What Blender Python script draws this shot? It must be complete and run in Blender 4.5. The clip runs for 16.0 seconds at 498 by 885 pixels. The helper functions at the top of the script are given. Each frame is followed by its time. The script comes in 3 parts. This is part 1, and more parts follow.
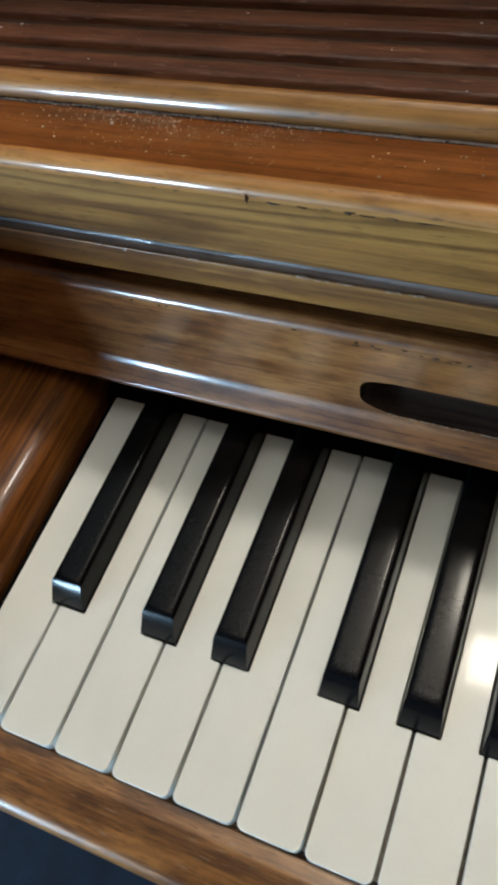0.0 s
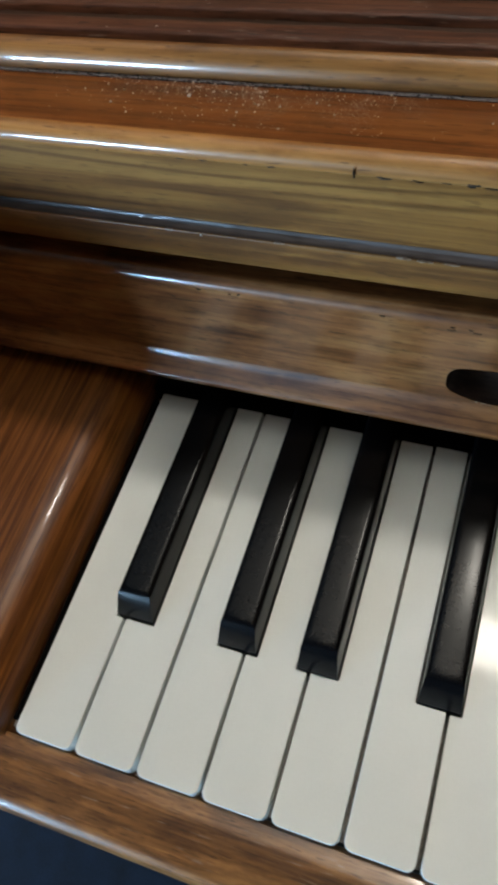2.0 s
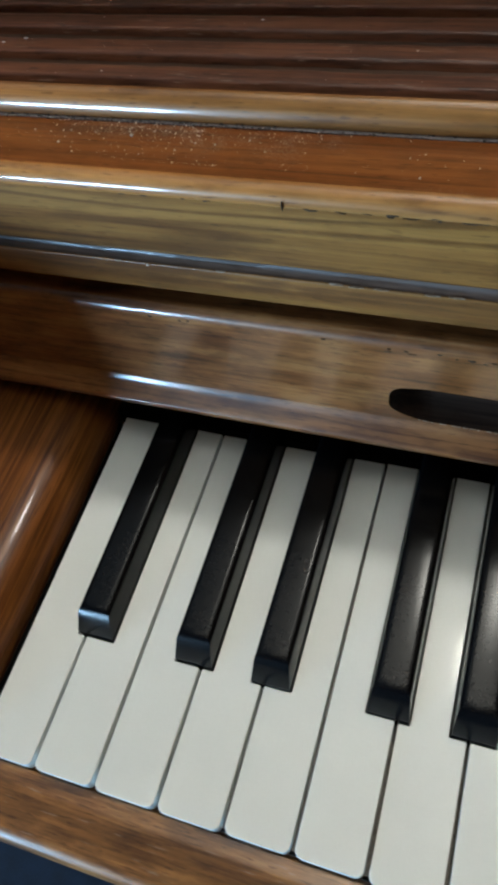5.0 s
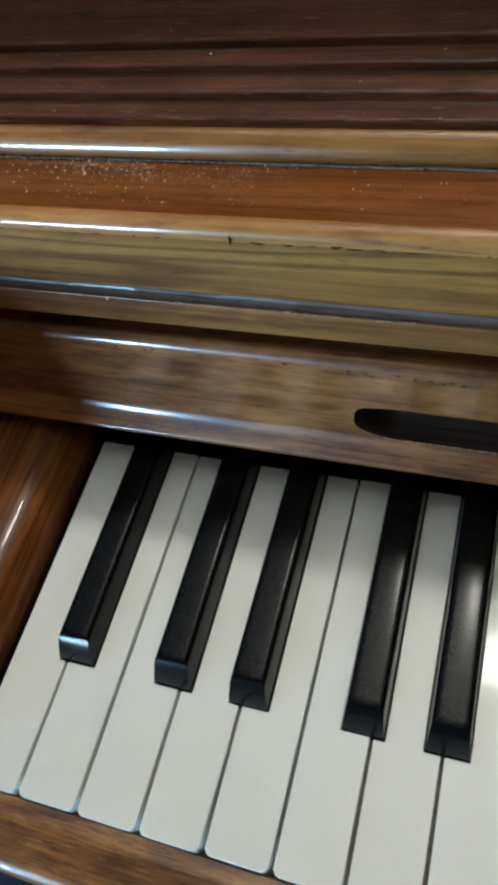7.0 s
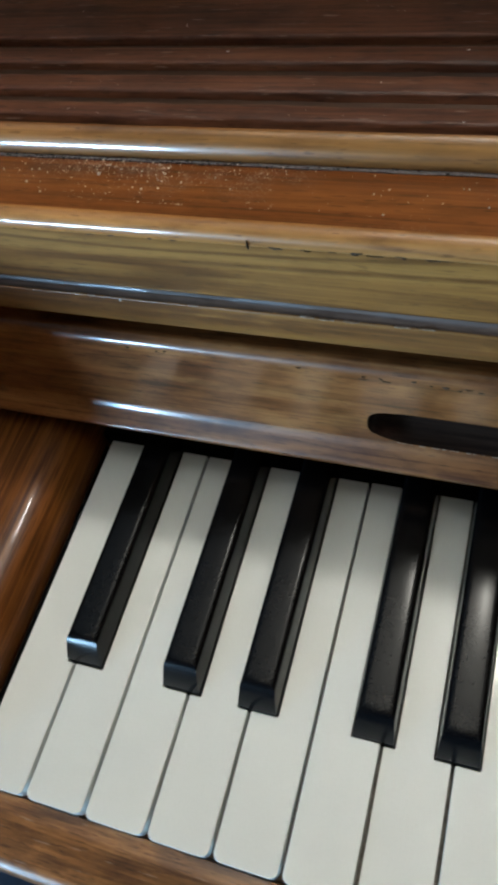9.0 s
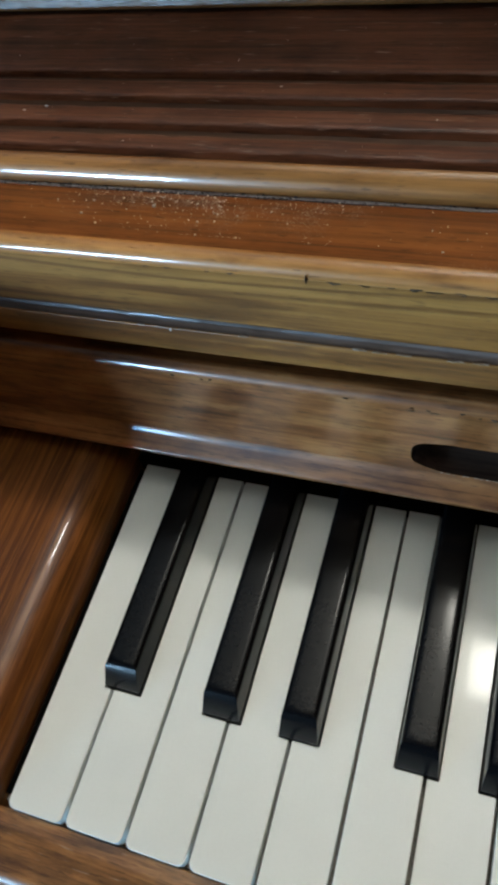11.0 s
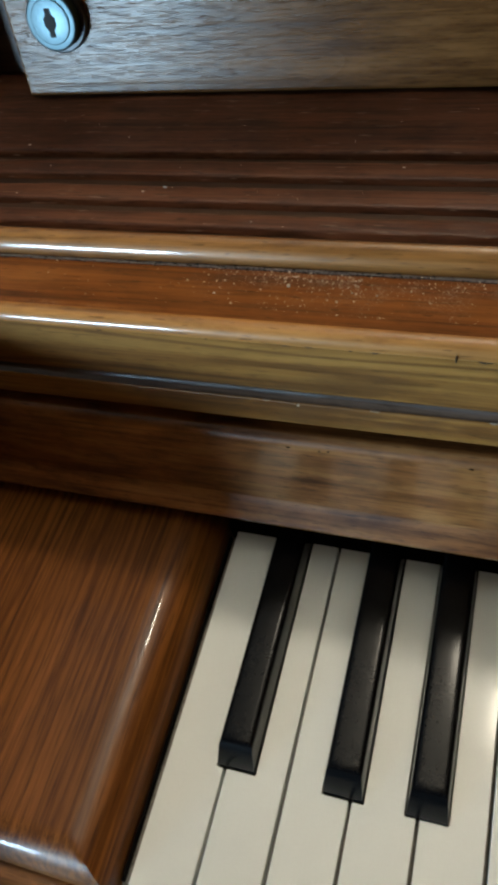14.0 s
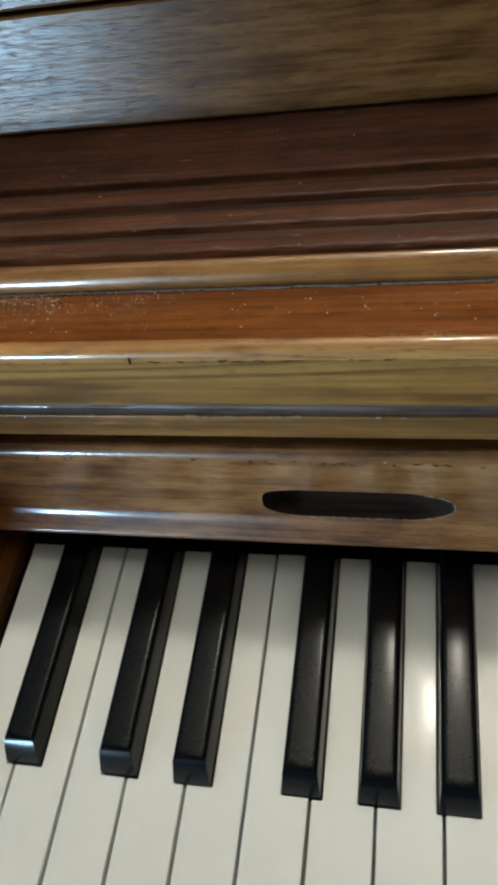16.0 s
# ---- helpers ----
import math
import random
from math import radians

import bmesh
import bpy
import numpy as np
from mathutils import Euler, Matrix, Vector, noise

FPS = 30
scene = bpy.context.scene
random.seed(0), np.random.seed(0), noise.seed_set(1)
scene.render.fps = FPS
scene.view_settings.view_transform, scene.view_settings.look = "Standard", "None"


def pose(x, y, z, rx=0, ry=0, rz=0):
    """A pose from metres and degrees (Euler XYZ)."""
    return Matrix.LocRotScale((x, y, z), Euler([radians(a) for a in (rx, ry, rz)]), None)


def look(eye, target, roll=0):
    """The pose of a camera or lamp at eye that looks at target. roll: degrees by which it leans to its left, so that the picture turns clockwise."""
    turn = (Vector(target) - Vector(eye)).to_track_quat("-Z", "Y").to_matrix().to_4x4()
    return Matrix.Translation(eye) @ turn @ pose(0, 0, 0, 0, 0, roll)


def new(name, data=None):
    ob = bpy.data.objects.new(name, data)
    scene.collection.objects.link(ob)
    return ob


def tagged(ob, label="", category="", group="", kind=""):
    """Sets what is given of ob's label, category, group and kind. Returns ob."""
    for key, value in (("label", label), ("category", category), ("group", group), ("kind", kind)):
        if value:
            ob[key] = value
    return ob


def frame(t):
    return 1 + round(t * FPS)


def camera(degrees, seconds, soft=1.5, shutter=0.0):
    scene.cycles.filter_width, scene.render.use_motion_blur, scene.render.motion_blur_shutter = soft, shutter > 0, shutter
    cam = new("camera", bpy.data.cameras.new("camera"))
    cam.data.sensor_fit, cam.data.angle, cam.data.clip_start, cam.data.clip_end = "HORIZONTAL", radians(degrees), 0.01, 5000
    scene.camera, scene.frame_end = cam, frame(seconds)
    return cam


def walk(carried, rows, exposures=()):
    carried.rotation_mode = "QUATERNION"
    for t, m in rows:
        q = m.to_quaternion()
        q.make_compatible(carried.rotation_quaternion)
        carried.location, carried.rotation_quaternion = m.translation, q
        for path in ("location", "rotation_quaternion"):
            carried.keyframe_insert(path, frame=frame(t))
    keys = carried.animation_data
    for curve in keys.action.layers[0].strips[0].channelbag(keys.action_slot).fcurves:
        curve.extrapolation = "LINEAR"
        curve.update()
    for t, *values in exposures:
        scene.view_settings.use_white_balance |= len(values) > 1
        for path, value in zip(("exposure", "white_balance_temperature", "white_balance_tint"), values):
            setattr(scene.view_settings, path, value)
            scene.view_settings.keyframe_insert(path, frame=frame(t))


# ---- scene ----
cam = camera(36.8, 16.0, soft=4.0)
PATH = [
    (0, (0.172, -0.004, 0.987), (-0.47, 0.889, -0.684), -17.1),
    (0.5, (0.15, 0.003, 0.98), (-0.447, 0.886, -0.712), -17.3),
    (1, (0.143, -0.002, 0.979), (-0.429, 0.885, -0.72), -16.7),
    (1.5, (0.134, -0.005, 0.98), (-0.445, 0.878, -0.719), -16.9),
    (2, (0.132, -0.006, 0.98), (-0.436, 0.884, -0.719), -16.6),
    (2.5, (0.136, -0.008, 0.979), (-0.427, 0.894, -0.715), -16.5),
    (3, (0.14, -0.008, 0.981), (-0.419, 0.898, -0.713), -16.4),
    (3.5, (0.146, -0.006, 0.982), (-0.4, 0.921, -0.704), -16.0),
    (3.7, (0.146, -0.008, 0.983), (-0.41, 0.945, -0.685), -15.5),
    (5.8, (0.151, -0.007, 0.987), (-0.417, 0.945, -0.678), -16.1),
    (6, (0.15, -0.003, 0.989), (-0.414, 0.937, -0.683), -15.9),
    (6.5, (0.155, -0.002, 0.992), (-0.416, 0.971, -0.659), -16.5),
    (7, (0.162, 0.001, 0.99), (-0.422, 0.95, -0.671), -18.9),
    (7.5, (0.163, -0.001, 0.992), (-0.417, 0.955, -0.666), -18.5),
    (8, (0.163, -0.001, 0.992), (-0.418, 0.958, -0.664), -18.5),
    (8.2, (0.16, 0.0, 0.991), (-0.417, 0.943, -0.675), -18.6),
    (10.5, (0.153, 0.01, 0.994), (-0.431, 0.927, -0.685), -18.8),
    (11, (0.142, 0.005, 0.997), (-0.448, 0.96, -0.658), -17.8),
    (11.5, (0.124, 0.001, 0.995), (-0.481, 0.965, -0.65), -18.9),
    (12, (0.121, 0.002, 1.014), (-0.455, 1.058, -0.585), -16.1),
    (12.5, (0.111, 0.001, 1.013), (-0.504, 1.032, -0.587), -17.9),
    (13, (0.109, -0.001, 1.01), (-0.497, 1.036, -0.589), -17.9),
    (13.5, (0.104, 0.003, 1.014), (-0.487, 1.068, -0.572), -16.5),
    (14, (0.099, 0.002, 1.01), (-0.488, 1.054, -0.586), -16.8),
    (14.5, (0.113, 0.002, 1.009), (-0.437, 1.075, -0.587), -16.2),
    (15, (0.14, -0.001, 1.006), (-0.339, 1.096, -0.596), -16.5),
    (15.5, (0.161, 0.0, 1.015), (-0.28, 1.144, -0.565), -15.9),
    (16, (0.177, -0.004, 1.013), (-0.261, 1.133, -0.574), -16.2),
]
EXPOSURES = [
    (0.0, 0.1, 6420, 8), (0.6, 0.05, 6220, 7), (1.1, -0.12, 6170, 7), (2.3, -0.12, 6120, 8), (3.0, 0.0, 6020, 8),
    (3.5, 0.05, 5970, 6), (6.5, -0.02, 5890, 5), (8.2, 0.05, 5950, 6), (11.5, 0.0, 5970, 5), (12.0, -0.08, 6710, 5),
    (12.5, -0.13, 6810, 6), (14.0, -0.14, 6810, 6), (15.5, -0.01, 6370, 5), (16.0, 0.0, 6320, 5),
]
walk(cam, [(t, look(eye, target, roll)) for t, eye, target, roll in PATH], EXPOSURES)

# ---- light: a ceiling lamp over the piano, a window in the side wall, sky outside ----
LAMP_DOWN, LAMP_UP, WINDOW_POWER, SKY = 7.8, 53.0, 112.0, 0.08
WX0, WX1, WZ0, WZ1 = -1.96, -1.17, 0.55, 1.05   # window opening
world = bpy.data.worlds.new("sky")
scene.world = world
world.use_nodes = True
wn = world.node_tree.nodes
sky = wn.new("ShaderNodeTexSky")
sky.sky_type, sky.sun_disc, sky.sun_elevation, sky.sun_rotation = "NISHITA", False, radians(38), radians(60)
world.node_tree.links.new(sky.outputs[0], wn["Background"].inputs[0])
wn["Background"].inputs[1].default_value = SKY

window_light = bpy.data.lights.new("window_daylight", "AREA")
window_light.shape, window_light.size, window_light.size_y = "RECTANGLE", WX1 - WX0 - 0.06, WZ1 - WZ0 - 0.06
window_light.energy, window_light.color = WINDOW_POWER, (0.47, 0.73, 1.0)
window_light.spread = radians(115)
wl = new("window_daylight", window_light)
wl.matrix_world = look(((WX0 + WX1) / 2, -2.505, (WZ0 + WZ1) / 2), ((WX0 + WX1) / 2, 0.1, (WZ0 + WZ1) / 2))

LX, LY, LS, LD, LZ = 0.26, 0.575, 0.06, 0.06, 2.335      # ceiling lamp: place, half sizes, underside
for name, power, z, aim in (("lamp_light_down", LAMP_DOWN, LZ - 0.003, -1), ("lamp_light_up", LAMP_UP, LZ + 0.068, 1)):
    data = bpy.data.lights.new(name, "AREA")
    data.shape, data.size, data.energy, data.color = "SQUARE", LS * 2, power, (1.0, 0.90, 0.76)
    new(name, data).matrix_world = pose(LX, LY, z, 0 if aim < 0 else 180, 0, 0)

# ---- materials ----
def material(name, rough=0.5, metal=0.0, coat=0.0, spec=0.5, coat_rough=0.1):
    m = bpy.data.materials.new(name)
    m.use_nodes = True
    b = m.node_tree.nodes["Principled BSDF"]
    b.inputs["Roughness"].default_value = rough
    b.inputs["Metallic"].default_value = metal
    b.inputs["Coat Weight"].default_value = coat
    b.inputs["Coat Roughness"].default_value = coat_rough
    b.inputs["Specular IOR Level"].default_value = spec
    return m, m.node_tree.nodes, m.node_tree.links, b


def ramp(nodes, stops):
    r = nodes.new("ShaderNodeValToRGB")
    while len(r.color_ramp.elements) < len(stops):
        r.color_ramp.elements.new(0.5)
    for e, (p, c) in zip(r.color_ramp.elements, stops):
        e.position, e.color = p, (*c, 1)
    return r


def noise_tex(nodes, links, vec, scale, detail=4, rough=0.55):
    n = nodes.new("ShaderNodeTexNoise")
    n.inputs["Scale"].default_value, n.inputs["Detail"].default_value, n.inputs["Roughness"].default_value = scale, detail, rough
    links.new(vec, n.inputs["Vector"])
    return n.outputs[0]


def mapped(nodes, links, scale, shift=(0, 0, 0)):
    c, m = nodes.new("ShaderNodeTexCoord"), nodes.new("ShaderNodeMapping")
    m.inputs["Scale"].default_value, m.inputs["Location"].default_value = scale, shift
    links.new(c.outputs["Object"], m.inputs["Vector"])
    return m.outputs[0]


def blend(nodes, links, kind, fac, a, b):
    m = nodes.new("ShaderNodeMix")
    m.data_type, m.blend_type = "RGBA", kind
    for sock, v in ((m.inputs[0], fac), (m.inputs[6], a), (m.inputs[7], b)):
        if isinstance(v, (int, float)):
            sock.default_value = v
        elif isinstance(v, tuple):
            sock.default_value = (*v, 1)
        else:
            links.new(v, sock)
    return m.outputs[2]


def wood(name, dark, mid, light, along="x", rough=0.3, coat=0.5, figure=14.0, pores=0.5, bump=0.15, shift=0.0, pore_dark=0.35, veins=0.6, spec=0.35, vein_scale=170, pore_len=55, coat_rough=0.1, streak=0.4, blotch=0.5, rings=0.5, ring_count=130, ring_width=(0.55, 0.97), ring_grain=(1.3, 34), broad_scale=None, stripe=None, flecks=0.0, dash=0.0, ring_break=(0.42, 0.60)):
    """Varnished wood: broad figure, fine streaks and short dark pores, all drawn out along the grain."""
    m, nodes, links, b = material(name, rough, 0.0, coat, spec, coat_rough)
    k = 0 if along == "x" else 1
    def s(lo, hi):
        v = [hi, hi, hi]
        v[k] = lo
        return tuple(v)
    warp = noise_tex(nodes, links, mapped(nodes, links, s(3, 9), (shift, shift, shift)), 1.0, 3)
    broad = noise_tex(nodes, links, mapped(nodes, links, s(*(broad_scale or (figure * 0.22, figure * 6))), (shift, 0, shift)), 1.0, 5, 0.6)
    fine = noise_tex(nodes, links, mapped(nodes, links, s(9, 620), (0, shift, 0)), 1.0, 4, 0.65)
    pore = noise_tex(nodes, links, mapped(nodes, links, s(pore_len, 1500), (shift, 0, 0)), 1.0, 2, 0.5)
    base = ramp(nodes, [(0.40, dark), (0.5, mid), (0.60, light)])
    mixed = blend(nodes, links, "MIX", streak, broad, fine)
    links.new(mixed, base.inputs[0])
    tone = ramp(nodes, [(0.3, (0.72, 0.72, 0.72)), (0.7, (1.12, 1.08, 1.02))])
    links.new(warp, tone.inputs[0])
    col = blend(nodes, links, "MULTIPLY", 1.0, base.outputs[0], tone.outputs[0])
    smudge = noise_tex(nodes, links, mapped(nodes, links, s(38, 110), (shift, shift, 0)), 1.0, 4, 0.65)
    sr = ramp(nodes, [(0.34, (0.58, 0.54, 0.50)), (0.5, (1, 1, 1)), (0.68, (1.16, 1.16, 1.14))])
    links.new(smudge, sr.inputs[0])
    col = blend(nodes, links, "MULTIPLY", blotch, col, sr.outputs[0])
    vein = noise_tex(nodes, links, mapped(nodes, links, s(4.5, vein_scale), (shift, shift * 2, 0)), 1.0, 3, 0.5)
    vr = ramp(nodes, [(0.53, (1, 1, 1)), (0.66, (0.42, 0.36, 0.30))])
    links.new(vein, vr.inputs[0])
    col = blend(nodes, links, "MULTIPLY", veins, col, vr.outputs[0])
    # thin wavering growth lines, broken where the smudges are light
    growth = noise_tex(nodes, links, mapped(nodes, links, s(*ring_grain), (shift * 1.7, shift, shift)), 1.0, 2, 0.4)
    mul, sine = nodes.new("ShaderNodeMath"), nodes.new("ShaderNodeMath")
    mul.operation, sine.operation = "MULTIPLY", "SINE"
    mul.inputs[1].default_value = ring_count
    links.new(growth, mul.inputs[0])
    links.new(mul.outputs[0], sine.inputs[0])
    gr = ramp(nodes, [(ring_width[0], (1, 1, 1)), (ring_width[1], (0.40, 0.33, 0.26))])
    links.new(sine.outputs[0], gr.inputs[0])
    keep = ramp(nodes, [(ring_break[0], (1, 1, 1)), (ring_break[1], (0.12, 0.12, 0.12))])
    links.new(smudge, keep.inputs[0])
    lines = blend(nodes, links, "MIX", keep.outputs[0], (1, 1, 1), gr.outputs[0])
    col = blend(nodes, links, "MULTIPLY", rings, col, lines)
    pr = ramp(nodes, [(0.30, (pore_dark, pore_dark * 0.9, pore_dark * 0.8)), (0.44, (1, 1, 1))])
    links.new(pore, pr.inputs[0])
    col = blend(nodes, links, "MULTIPLY", pores, col, pr.outputs[0])
    if dash:
        # sparse short dark dashes, as open pores in the varnish
        dn = noise_tex(nodes, links, mapped(nodes, links, s(150, 1250), (shift, shift, 0)), 1.0, 1, 0.4)
        dr = ramp(nodes, [(0.27, (0.16, 0.11, 0.07)), (0.33, (1, 1, 1))])
        links.new(dn, dr.inputs[0])
        col = blend(nodes, links, "MULTIPLY", dash, col, dr.outputs[0])
    if stripe:
        # even narrow bands across the board, wavering a little along the grain
        period, wobble = stripe
        c, sep = nodes.new("ShaderNodeTexCoord"), nodes.new("ShaderNodeSeparateXYZ")
        links.new(c.outputs["Object"], sep.inputs[0])
        wave = noise_tex(nodes, links, mapped(nodes, links, s(11, 130), (shift, shift, shift)), 1.0, 3, 0.5)
        turn, waver, total, sw = (nodes.new("ShaderNodeMath") for _ in range(4))
        turn.operation, waver.operation, total.operation, sw.operation = "MULTIPLY", "MULTIPLY", "ADD", "SINE"
        turn.inputs[1].default_value, waver.inputs[1].default_value = 2 * math.pi / period, wobble
        links.new(sep.outputs[1 - k], turn.inputs[0])
        links.new(wave, waver.inputs[0])
        links.new(turn.outputs[0], total.inputs[0])
        links.new(waver.outputs[0], total.inputs[1])
        links.new(total.outputs[0], sw.inputs[0])
        band = ramp(nodes, [(0.1, (1.06, 1.06, 1.06)), (0.95, (0.60, 0.53, 0.46))])
        links.new(sw.outputs[0], band.inputs[0])
        col = blend(nodes, links, "MULTIPLY", 0.6, col, band.outputs[0])
    if flecks:
        # pale rubbed flecks
        fn = noise_tex(nodes, links, mapped(nodes, links, s(90, 900), (0, shift, shift)), 1.0, 2, 0.5)
        fr = ramp(nodes, [(0.66, (0, 0, 0)), (0.76, (flecks,) * 3)])
        links.new(fn, fr.inputs[0])
        col = blend(nodes, links, "MIX", fr.outputs[0], col, (0.30, 0.22, 0.17))
    links.new(col, b.inputs["Base Color"])
    rr = ramp(nodes, [(0.3, (rough * 0.75,) * 3), (0.7, (min(1, rough * 1.35),) * 3)])
    links.new(warp, rr.inputs[0])
    links.new(rr.outputs[0], b.inputs["Roughness"])
    bm_ = nodes.new("ShaderNodeBump")
    bm_.inputs["Strength"].default_value, bm_.inputs["Distance"].default_value = bump, 0.0006
    h = blend(nodes, links, "MULTIPLY", 1.0, pr.outputs[0], fine)
    links.new(h, bm_.inputs["Height"])
    links.new(bm_.outputs[0], b.inputs["Normal"])
    return m


def mottled(name, a, c, scale=60.0, rough=0.5, coat=0.0, bump=0.0, metal=0.0, fine=900.0, spec=0.5, coat_rough=0.1):
    """A plain surface with a slight change of tone at two scales."""
    m, nodes, links, b = material(name, rough, metal, coat, spec, coat_rough)
    v = mapped(nodes, links, (1, 1, 1))
    n1, n2 = noise_tex(nodes, links, v, scale, 4), noise_tex(nodes, links, v, fine, 2)
    r = ramp(nodes, [(0.3, a), (0.7, c)])
    links.new(blend(nodes, links, "MIX", 0.35, n1, n2), r.inputs[0])
    links.new(r.outputs[0], b.inputs["Base Color"])
    if bump:
        bm_ = nodes.new("ShaderNodeBump")
        bm_.inputs["Strength"].default_value, bm_.inputs["Distance"].default_value = bump, 0.001
        links.new(n2, bm_.inputs["Height"])
        links.new(bm_.outputs[0], b.inputs["Normal"])
    return m


def glowing(name, colour, strength):
    m, nodes, links, b = material(name)
    b.inputs["Emission Color"].default_value = (*colour, 1)
    b.inputs["Emission Strength"].default_value = strength
    return m


KEY_WHITE = mottled("ivory_plastic", (0.750, 0.785, 0.765), (0.795, 0.83, 0.812), 25, 0.24, 0.11, bump=0.015, spec=0.08, coat_rough=0.07)
KEY_BLACK = mottled("black_key_plastic", (0.0025, 0.0025, 0.003), (0.004, 0.004, 0.0045), 40, 0.20, 0.0, spec=0.13)
def dusty(m):
    """A thin film of fine dust round the middle of the strip, thicker towards the seam."""
    nodes, links = m.node_tree.nodes, m.node_tree.links
    b = nodes["Principled BSDF"]
    base = b.inputs["Base Color"].links[0].from_socket
    c, sep = nodes.new("ShaderNodeTexCoord"), nodes.new("ShaderNodeSeparateXYZ")
    links.new(c.outputs["Object"], sep.inputs[0])
    def calc(op, a, v):
        n = nodes.new("ShaderNodeMath")
        n.operation, n.use_clamp = op, op == "MULTIPLY"
        for sock, w in zip(n.inputs, (a, v)):
            if isinstance(w, (int, float)):
                sock.default_value = w
            else:
                links.new(w, sock)
        return n.outputs[0]
    off = calc("DIVIDE", calc("SUBTRACT", sep.outputs[0], 0.055), 0.052)
    hump = calc("SUBTRACT", 1.0, calc("POWER", calc("ABSOLUTE", off, 0), 2.0))
    back = calc("DIVIDE", calc("SUBTRACT", sep.outputs[1], 0.151), 0.0195)
    specks_ = ramp(nodes, [(0.50, (0, 0, 0)), (0.66, (1, 1, 1))])
    links.new(noise_tex(nodes, links, mapped(nodes, links, (1, 1, 1)), 1500, 2), specks_.inputs[0])
    patch = ramp(nodes, [(0.42, (0, 0, 0)), (0.62, (1, 1, 1))])
    links.new(noise_tex(nodes, links, mapped(nodes, links, (1, 1, 1)), 110, 3), patch.inputs[0])
    fac = calc("MULTIPLY", calc("MULTIPLY", calc("MULTIPLY", hump, back), specks_.outputs[0]), calc("MULTIPLY", patch.outputs[0], 0.6))
    links.new(blend(nodes, links, "MIX", fac, base, (0.62, 0.50, 0.40)), b.inputs["Base Color"])


KEY_WOOD = mottled("raw_key_wood", (0.06, 0.056, 0.05), (0.24, 0.22, 0.19), 700, 0.8, bump=0.4, fine=1600)
# near-black colour stands in for the shadow behind and beside the keys
SHADE_FELT = mottled("shadow_black_felt", (0.002, 0.002, 0.002), (0.005, 0.004, 0.004), 300, 0.95, bump=0.4, spec=0.1)
ORANGE = wood("orange_veneer", (0.15, 0.045, 0.010), (0.255, 0.085, 0.019), (0.33, 0.122, 0.031), "x", 0.36, 0.1, 16, 0.35, 0.1, 1.3, dash=0.6)
dusty(ORANGE)
GOLD = wood("golden_edge_wood", (0.29, 0.115, 0.028), (0.42, 0.181, 0.048), (0.50, 0.240, 0.072), "x", 0.42, 0.6, 10, 0.3, 0.06, 2.1, coat_rough=0.10, streak=0.3, spec=0.25, blotch=0.45, dash=0.5)
OLIVE = wood("olive_brown_veneer", (0.190, 0.074, 0.014), (0.272, 0.119, 0.024), (0.332, 0.157, 0.036), "x", 0.45, 0.25, 13, 0.3, 0.06, 4.7, spec=0.3, veins=0.2, vein_scale=80, coat_rough=0.24, streak=0.5, blotch=0.4, pore_len=90, rings=0.7, ring_count=52, ring_width=(0.45, 0.99), ring_grain=(2.2, 46), dash=0.35, ring_break=(0.55, 0.72))
BROWN = wood("brown_fallboard_veneer", (0.148, 0.048, 0.012), (0.258, 0.096, 0.027), (0.335, 0.144, 0.045), "x", 0.42, 1.0, 12, 0.4, 0.05, 6.2, coat_rough=0.16, streak=0.3, blotch=0.9, rings=0.6, ring_count=70, ring_width=(0.7, 0.99), ring_grain=(3, 50), broad_scale=(22, 90), veins=0.3, dash=0.6)
DARK = wood("dark_reeded_wood", (0.060, 0.021, 0.010), (0.110, 0.038, 0.018), (0.155, 0.061, 0.030), "x", 0.5, 0.0, 12, 0.7, 0.15, 8.9, veins=0.4, streak=0.6, blotch=0.8, pore_len=80, rings=0.4, ring_count=160, flecks=0.7, dash=0.7, broad_scale=(14, 160))
OAK = wood("open_grained_oak", (0.062, 0.023, 0.006), (0.095, 0.038, 0.011), (0.120, 0.051, 0.016), "x", 0.215, 0.0, 40, 0.5, 0.30, 3.3, 0.45, veins=0.15, spec=0.15, pore_len=150, streak=0.35, blotch=0.6, vein_scale=260, rings=0.35, ring_count=210, broad_scale=(34, 240), dash=0.3)
RED = wood("red_brown_streaked_wood", (0.115, 0.038, 0.008), (0.178, 0.062, 0.0122), (0.24, 0.088, 0.019), "y", 0.36, 0.13, 60, 0.6, 0.1, 5.5, 0.3, veins=0.25, spec=0.22, vein_scale=760, coat_rough=0.05, rings=0.1, stripe=(0.0038, 16.0), blotch=0.35)
# purplish grey puts the reflection seen in the cove into the colour
COVE = wood("cove_reflection_wood", (0.045, 0.027, 0.020), (0.080, 0.050, 0.040), (0.12, 0.080, 0.062), "x", 0.42, 0.15, 10, 0.5, 0.1, 3.7, blotch=1.0)
SLIP = wood("worn_brown_rail_wood", (0.13, 0.050, 0.012), (0.25, 0.105, 0.026), (0.36, 0.165, 0.048), "x", 0.36, 0.25, 18, 0.6, 0.15, 7.4, streak=0.3, blotch=0.9, pore_len=100, broad_scale=(26, 190), flecks=0.5, dash=0.5, rings=0.3)
# dark wood; on groove floor and gap backing its darkness stands for shade
HOLLOW = wood("dark_and_shaded_wood", (0.030, 0.014, 0.008), (0.052, 0.027, 0.016), (0.070, 0.040, 0.026), "x", 0.4, 0.2, 12, 0.4, 0.1, 9.4)
STEEL = mottled("brushed_nickel", (0.060, 0.095, 0.11), (0.09, 0.13, 0.145), 200, 0.42, metal=1.0)
